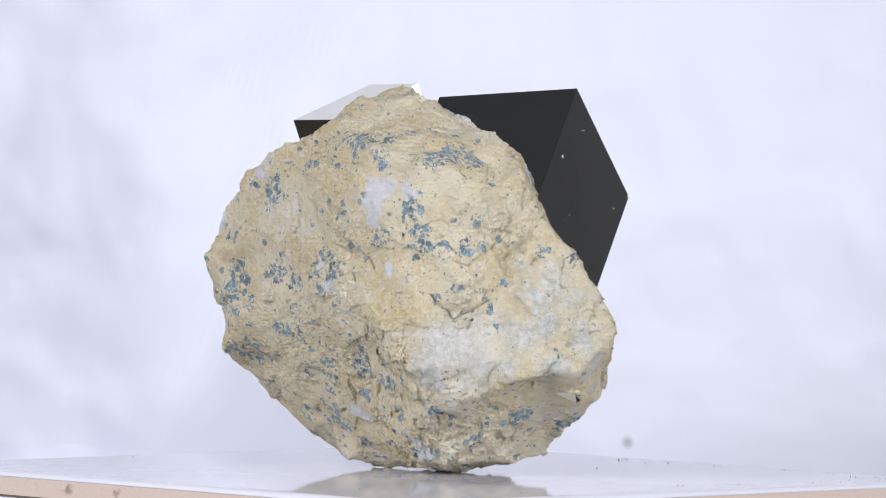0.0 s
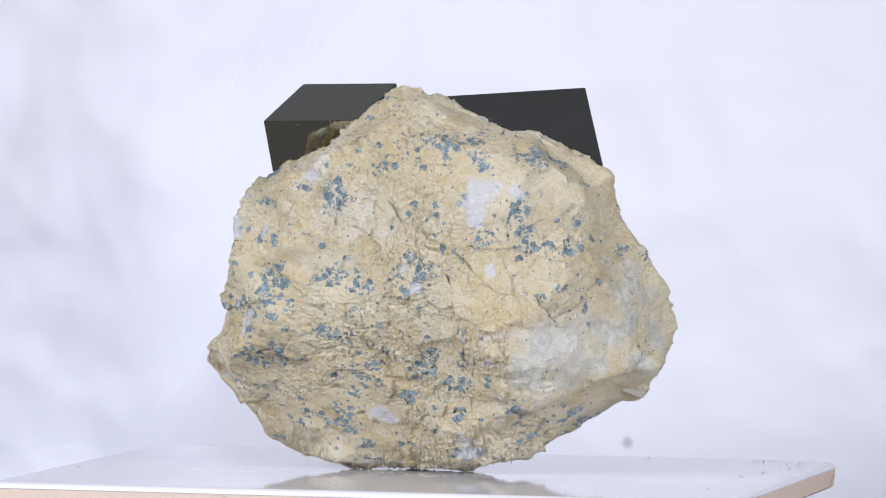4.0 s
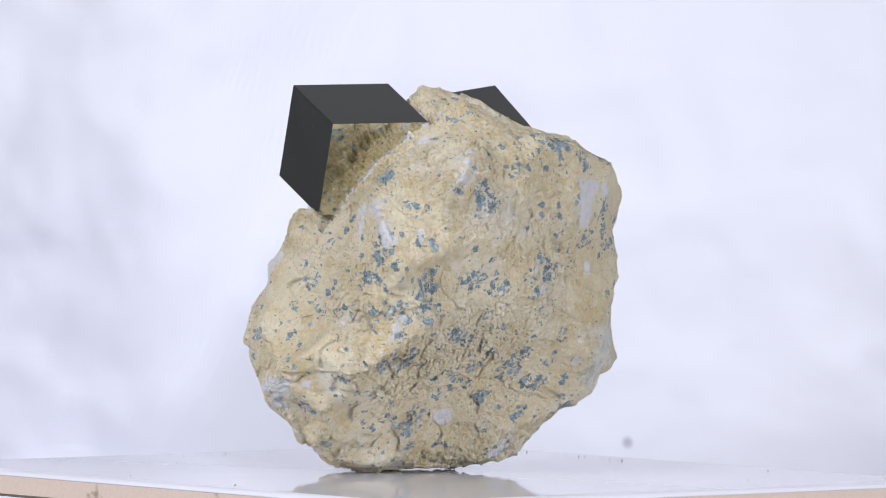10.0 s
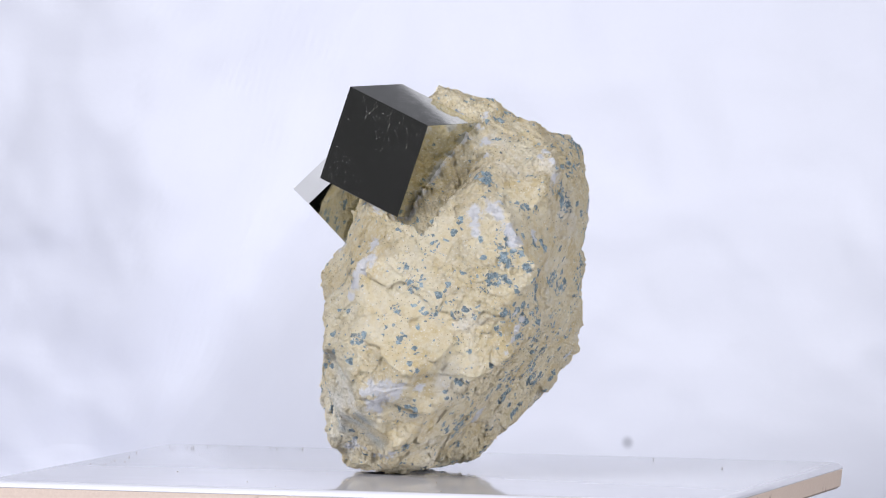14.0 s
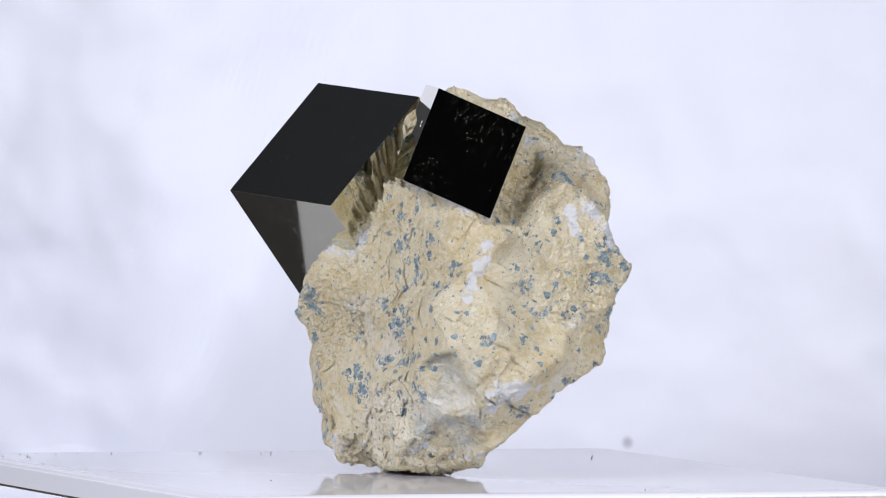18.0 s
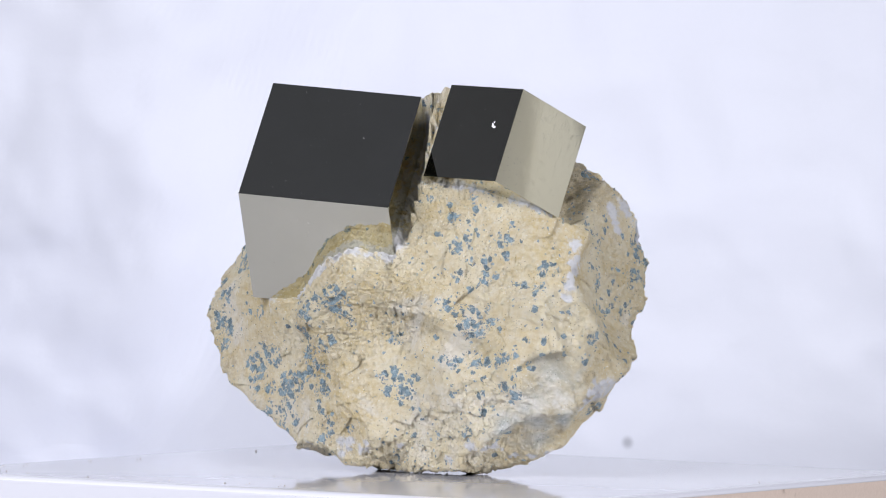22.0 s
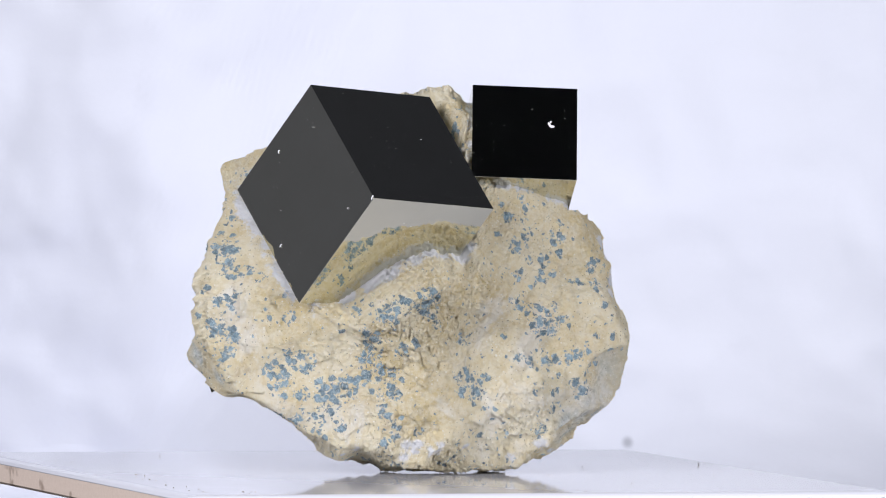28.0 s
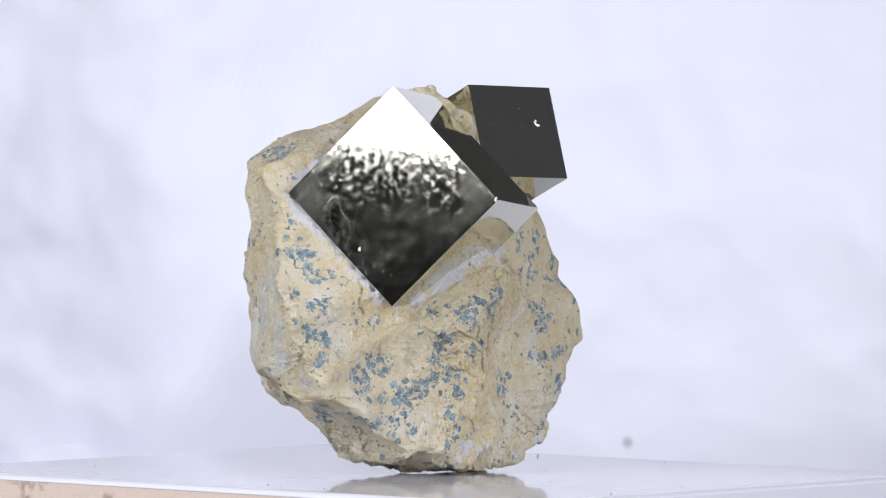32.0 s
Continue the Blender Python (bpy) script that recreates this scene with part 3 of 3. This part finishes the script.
# cracks, from and to
CRACKS = [
    (-21, -49, 77, -18, -51, 70), (-30, -42, 78, -23, -47, 76), (-25, -46, 70, -24, -47, 67), (2, -62, 63, 9, -62, 54),
    (9, -62, 54, 21, -63, 61), (32, -55, 32, 45, -65, 43), (-35, -38, 92, -29, -44, 89), (-40, -33, 93, -36, -38, 88),
    (-32, -41, 83, -25, -46, 78), (17, 26, 56, 14, 22, 47), (16, 25, 74, 17, 28, 59), (22, 27, 68, 15, 26, 73),
    (30, 14, 35, 25, 18, 40),
]
# corners broken off: azimuth, height angle, loss in mm, breadth in degrees
CHIPPED = [(116, -12, -4.2, 4.5)]

MIDDLE = Vector((0.0, -0.0027, 0.0604))


def way(a, e):
    a, e = math.radians(a), math.radians(e)
    return (math.cos(a) * math.cos(e), math.sin(a) * math.cos(e), math.sin(e))


def seeds(n):
    """Directions spread evenly over a ball along a spiral, one for each fracture face."""
    i = np.arange(n) + 0.5
    z, a = 1 - 2 * i / n, i * math.pi * (3 - math.sqrt(5))
    s = np.sqrt(1 - z * z)
    return np.stack((s * np.cos(a), s * np.sin(a), z), 1)


def matrix_radius(d):
    """Distance of the surface from the middle along each direction: every fracture face holds round its own seed."""
    at = seeds(len(FACES)).astype(np.float32)
    n = np.array([np.array(way(a, e)) / r for a, e, r in FACES], np.float32)
    cell = 4 * math.pi / len(FACES)
    out = np.empty(len(d))
    for k in range(0, len(d), 40000):
        q = d[k:k + 40000].astype(np.float32)
        g = q @ at.T
        g -= g.max(1, keepdims=True)
        w = np.exp(g * (2 * EDGE / cell))
        out[k:k + 40000] = w.sum(1) / (w * (q @ n.T)).sum(1)
    for a, e, h, wide in CHIPPED:
        out += h * np.exp((d @ np.array(way(a, e)) - 1) / (1 - math.cos(radians(wide))))
    return out / 1000


EDGE = 8.5
BIG = (Vector((69.5, 10.9, 95.5)) / 1000, [Vector(v) / 1000 for v in ((-19.2, -32.9, 37.5), (-47.0, 23.5, -3.9), (-13.3, -33.3, -36.7))])
SMALL = (Vector((-21.1, 46.3, 132.6)) / 1000, [Vector(v) / 1000 for v in ((17.0, -32.0, 0.9), (10.7, 4.8, -31.3), (-26.3, -14.5, -12.7))])


TINY = (Vector((51.2, -57.2, 27)) / 1000, [Vector(v) / 1000 for v in ((-6.2, 4.1, 2.5), (4.1, 5.8, 2.5), (-1.2, -3.3, 6.6))])
FINE = 9


def crystal(parent, corner, edges, mat, label):
    """A slightly skewed cube with its own axes along its edges."""
    x = edges[0].normalized()
    y = (edges[1] - edges[1].dot(x) * x).normalized()
    turn = Matrix((x, y, x.cross(y))).transposed()
    bm = bmesh.new()
    v = {}
    for k in np.ndindex(2, 2, 2):
        v[k] = bm.verts.new(turn.transposed() @ sum((e * i for e, i in zip(edges, k)), Vector()))
    for ax in range(3):
        for s in (0, 1):
            q = []
            for i, j in ((0, 0), (1, 0), (1, 1), (0, 1)):
                k = [0, 0, 0]
                k[ax], k[(ax + 1) % 3], k[(ax + 2) % 3] = s, i, j
                q.append(v[tuple(k)])
            bm.faces.new(q)
    bmesh.ops.recalc_face_normals(bm, faces=bm.faces)
    bmesh.ops.bevel(bm, geom=list(bm.edges), offset=0.00007, segments=1, affect="EDGES")
    ob = part("pyrite_cube", bm, mat, parent, label)
    ob.matrix_basis = Matrix.Translation(corner) @ turn.to_4x4()
    return ob


def chip(cube, place, size):
    """A hooked white flake stuck to a crystal face."""
    bm = bmesh.new()
    for dx, dy, sx, sy, a in ((0.0, 0.3, 0.9, 0.42, -12), (0.55, -0.15, 0.36, 0.8, 18), (0.25, -0.75, 0.3, 0.3, 0)):
        g = bmesh.ops.create_icosphere(bm, subdivisions=2, radius=size)["verts"]
        for q in g:
            c = pose(0, 0, 0, 0, 0, a) @ Vector((q.co.x * sx, q.co.y * sy, q.co.z * 0.18))
            q.co = place @ (c + Vector((dx * size, dy * size, 0)) + 0.1 * size * noise.noise_vector(c * 2500))
    part("chip", bm, CALC, cube, "white flake of calcite")


def local(p, corner, edges):
    """Places in a crystal's own edges: 0 to 1 inside it."""
    return (p - np.array(corner)) @ np.linalg.inv(np.array(edges))


def bare_faces(p):
    """True where rock would hide a crystal face that lies open."""
    u, v, w = local(p, *BIG).T
    inn = lambda q: (q > -0.03) & (q < 1.02)
    hid = inn(u) & inn(v) & (w < 0.03) & (w > -1.5)
    hid |= inn(u) & inn(w) & (v < 0.03) & (v > -1.5)
    low = np.interp(v, [0, 0.3, 0.55, 0.7, 1.0], [1.0, 0.97, 0.55, 0.42, 0.45])
    hid |= inn(v) & (w > -0.02) & (w < low) & (u < 0.03) & (u > -0.7)
    hid |= inn(v) & (w > -0.02) & (w < 0.87 * (1 - v)) & (u > 0.97) & (u < 1.5)
    hid |= inn(u) & (w > -0.02) & (w < 0.36) & (v > 0.97) & (v < 1.10)
    hid |= (u < 0.02) & (w < 0.02) & (u > -0.6) & (w > -0.6) & inn(v)
    hid |= (v < 0.02) & (w < 0.02) & (v > -0.6) & (w > -0.6) & inn(u)
    a, b, c = local(p, *SMALL).T
    inn = lambda q: (q > -0.03) & (q < 1.07)
    hid |= inn(b) & inn(c) & (a < 0.04) & (a > -1.5)
    hid |= inn(a) & inn(b) & (c < 0.04) & (c > -1.5)
    hid |= inn(a) & inn(c) & (b < 0.04) & (b > -1.0)
    side = np.interp(b, [0, 0.45, 0.8, 1.0], [0.97, 0.52, 0.27, 0.2])
    hid |= (a > -0.02) & (a < side) & inn(b) & (c > 0.96) & (c < 1.35)
    hid |= inn(a) & (c > -0.02) & (c < 0.22) & (b > 0.96) & (b < 1.06)
    hid |= (a < 0.02) & (c < 0.02) & (a > -0.6) & (c > -0.6) & inn(b)
    hid |= (b < 0.02) & (c < 0.02) & (b > -0.6) & (c > -0.6) & inn(a)
    hid |= (b < 0.02) & (a < 0.02) & (b > -0.6) & (a > -0.6) & inn(c)
    return hid


def scatter(x, y, z, seed):
    """A repeatable value of -1 to 1 for each lattice point."""
    h = x * np.uint32(374761393) + y * np.uint32(668265263) + z * np.uint32(1274126177) + np.uint32(seed * 974711)
    h ^= h >> np.uint32(13)
    h *= np.uint32(1103515245)
    h ^= h >> np.uint32(15)
    h *= np.uint32(1597334677)
    h ^= h >> np.uint32(16)
    return h.astype(np.float32) * np.float32(2 / 4294967296) - np.float32(1)


SKEW = np.array(((0.36, 0.48, -0.8), (-0.8, 0.6, 0.0), (0.48, 0.64, 0.6)))


def lattice(q):
    """Whole and broken parts of three coordinates, kept clear of zero."""
    q = [a + np.float32(512) for a in q]
    c = [a.astype(np.uint32) for a in q]
    return c, [a - b.astype(np.float32) for a, b in zip(q, c)]


def grainy(p, scale, octaves=1, fall=0.5, seed=1):
    """Smooth lattice noise in octaves, each turned against the last."""
    out, amp, turn = 0.0, 1.0, np.eye(3) * scale
    one = np.uint32(1)
    for k in range(octaves):
        turn = SKEW @ turn
        c, f = lattice(list((p @ turn.T).T.astype(np.float32)))
        f = [a * a * (3 - 2 * a) for a in f]
        x, y, z = c
        flat = []
        for dz in (z, z + one):
            a, b, e, g = (scatter(dx, dy, dz, seed + k) for dy in (y, y + one) for dx in (x, x + one))
            a += f[0] * (b - a)
            e += f[0] * (g - e)
            flat.append(a + f[1] * (e - a))
        out = out + amp * (flat[0] + f[2] * (flat[1] - flat[0]))
        turn, amp = turn * 2.03, amp * fall
    return out


def broken(p, scale, seed):
    """Cracked pieces, each with its own tilt and height."""
    c, f = lattice([a - np.float32(0.5) for a in (p @ SKEW.T * scale).T.astype(np.float32)])
    best = np.full(len(p), 9.0, np.float32)
    cell, gap = [a.copy() for a in c], [a.copy() for a in f]
    for o in np.ndindex(2, 2, 2):
        n = [a + np.uint32(i) for a, i in zip(c, o)]
        g = [a - np.float32(i) - np.float32(0.38) * scatter(*n, seed + k) for k, (a, i) in enumerate(zip(f, o))]
        d = g[0] * g[0] + g[1] * g[1] + g[2] * g[2]
        m = d < best
        best = np.where(m, d, best)
        for k in range(3):
            cell[k] = np.where(m, n[k], cell[k])
            gap[k] = np.where(m, g[k], gap[k])
    return sum(g * scatter(*cell, seed + 3 + k) for k, g in enumerate(gap)) + 0.55 * scatter(*cell, seed + 7)


def ledges(p, scale, steps, seed):
    """Flat treads with sharp broken risers."""
    f = steps * grainy(p, scale, 3, 0.5, seed)
    k = np.floor(f)
    u = np.clip((f - k - 0.6) / 0.4, 0, 1)
    return (k + 0.35 * (f - k) + 0.65 * u * u * (3 - 2 * u) - f * 0.6) / steps


def stir(p, scale, far, seed):
    return p + far * np.stack([grainy(p, scale, 2, 0.5, seed + 20 * k) for k in range(3)], 1)


def spread(p, spots, wide=1.0):
    """Weight of round spots (place and breadth in mm) at each point."""
    q = (p * 1000).astype(np.float32)
    c = np.array([v[:3] for v in spots], np.float32)
    w = np.array([0.7 / (v[3] * wide) ** 2 for v in spots], np.float32)
    square = (q * q).sum(1)
    least = np.full(len(q), 50, np.float32)
    for at, k in zip(c, w):
        np.minimum(least, k * (square - 2 * (q @ at) + at @ at), out=least)
    return np.exp(-least)


def away(p, crystal_at):
    """Distance in metres from a crystal."""
    q = local(p, *crystal_at)
    size = np.array([e.length for e in crystal_at[1]])
    return np.linalg.norm(np.maximum(np.maximum(-q, q - 1), 0) * size, axis=1)


FRET = np.array(((900, -500, 700), (650, 1100, -400), (-800, 600, 950)))


def specimen():
    ob = tagged(new("mineral_specimen"), "two dark mirror-bright pyrite cubes in speckled tan rock", "mineral specimen")
    bm = bmesh.new()
    bmesh.ops.create_icosphere(bm, subdivisions=FINE, radius=1.0)
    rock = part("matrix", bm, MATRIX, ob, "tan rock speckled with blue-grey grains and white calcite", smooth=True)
    me = rock.data
    d = np.empty(len(me.vertices) * 3)
    me.vertices.foreach_get("co", d)
    d = d.reshape(-1, 3)
    d /= np.linalg.norm(d, axis=1)[:, None]
    r = matrix_radius(d)
    mid = np.array(MIDDLE)
    p = mid + d * r[:, None]
    pale = np.minimum(spread(stir(p, 90, 0.003, 151), PALE), 1.0)
    pits = np.zeros(len(p))
    for x, y, z, w in PITS:
        pits += 0.75 * w * np.exp(-0.9 * ((p * 1000 - (x, y, z)) ** 2).sum(1) / (w * w))
    # cracks run over the surface, so they are laid out by direction from the middle
    bent = stir(p, 260, 0.0012, 171) - mid
    bent *= 65 / np.linalg.norm(bent, axis=1)[:, None]
    flat = lambda v: 65 * (np.array(v) / 1000 - mid) / np.linalg.norm(np.array(v) / 1000 - mid)
    for crack in CRACKS:
        a, b = flat(crack[:3]), flat(crack[3:])
        q = bent - a
        s = np.clip(q @ (b - a) / ((b - a) @ (b - a)), 0, 1)
        gap = np.linalg.norm(q - s[:, None] * (b - a), axis=1)
        pits += 1.7 * np.exp(-((gap / (0.30 + 0.35 * np.sin(math.pi * s))) ** 2))
    w = stir(p, 150, 0.0013, 40)
    tall = np.array((1.0, 1.0, 1.7))
    worn = np.clip(0.75 + 1.3 * grainy(p, 48, 2, 0.5, 211), 0.25, 1.5)
    rise = (1.3 * ledges(w * tall, 40, 2.4, 5) + 0.7 * broken(w * tall, 60, 11) + 0.9 * broken(w, 110, 31)
            + worn * (0.6 * broken(w, 210, 51) + 0.24 * broken(stir(p, 500, 0.0005, 81), 480, 91) + 0.26 * grainy(p, 900, 3, 0.75, 101))
            + 0.3 * grainy(p, 90, 2, 0.5, 61))
    rise -= rise.mean() - 0.3
    r0 = r
    r = r + (rise * (1 - 0.82 * pale) - pits) / 1000
    # the rock ends where a bare crystal face begins
    near = np.nonzero(np.minimum(away(p, BIG), away(p, SMALL)) < 0.030)[0]
    for s in np.linspace(0.4, 1.15, 140):
        near = near[r0[near] * s < r[near]]
        reach = r0[near] * s
        q = mid + d[near] * reach[:, None]
        jolt = np.sin(q @ FRET) + 0.6 * np.sin(q @ (2.3 * FRET.T) + 1)
        stop = bare_faces(q + 0.0006 * jolt)
        r[near[stop]] = reach[stop] * (1 + 0.004 * np.sin(jolt[stop, 0] * 3))
        near = near[~stop]
    p = mid + d * r[:, None]
    foot = np.maximum(0, np.sin(p[:, 0] * 170 + 1) + np.sin(p[:, 1] * 190 + 2) - 0.3) * 0.0007
    p[:, 2] -= 0.0015 * np.clip(1 - p[:, 2] / 0.022, 0, 1) ** 2
    p[:, 2] = np.maximum(p[:, 2], foot)
    me.vertices.foreach_set("co", p.ravel())
    me.update()
    blot = stir(stir(p, 70, 0.006, 131), 260, 0.0022, 141)
    rim = np.maximum(0.95 * np.exp(-((away(p, BIG) / 0.0042) ** 2)), 0.75 * np.exp(-((away(p, SMALL) / 0.0022) ** 2)))
    rim = rim * np.clip(0.85 + 0.7 * grainy(p, 260, 3, 0.6, 181), 0.15, 1.15)
    near_grain = stir(stir(p, 300, 0.0011, 131), 900, 0.0005, 141)
    for name, value in (("pale", pale), ("pit_brown", spread(blot, [(-46, 20, 98, 8.5), (-44, 27, 93, 6.0)])),
                        ("calcite", np.maximum(spread(stir(p, 240, 0.0014, 191), CALCITE), rim)), ("grain", spread(near_grain, GRAINS, 0.95))):
        me.attributes.new(name, "FLOAT", "POINT").data.foreach_set("value", value.astype(np.float32))
    large = crystal(ob, *BIG, PYRITE_LARGE, "large dark mirror-bright pyrite cube")
    small = crystal(ob, *SMALL, PYRITE_SMALL, "smaller dark mirror-bright pyrite cube")
    chip(small, pose(0.0087, 0.0137, -0.0002), 0.0016)
    chip(large, pose(0.0473, -0.0003, 0.0267, 90, 0, 0), 0.0006)
    chip(large, pose(0.0215, -0.0004, 0.0462, 90, 0, 30), 0.0007)
    for x, z, size in ((0.0065, 0.012, 0.00035), (0.031, 0.0385, 0.0003), (0.041, 0.008, 0.0003), (0.0005, 0.0005, 0.0008)):
        chip(large, pose(x, -0.0003, z, 90, 0, 50 * x * 1000), size)
    crystal(ob, *TINY, PYRITE_SMALL, "tiny pyrite corner showing at the edge")
    return ob


# ---- motion: the turntable turns evenly ----
TURNS = [(0, 0.0), (4, 35.3), (8, 71.33), (12, 106.33), (16, 140.91), (20, 176.82), (24, 211.21), (28, 246.14), (32, 280.67)]


def motions():
    for ob in TURNING:
        walk(ob, [(t, pose(0, 0, 0, 0, 0, a)) for t, a in TURNS])


setting()
backdrop()
table()
reflector_board()
TURNING = [turntable(), tile(), crumbs(), specimen()]
motions()
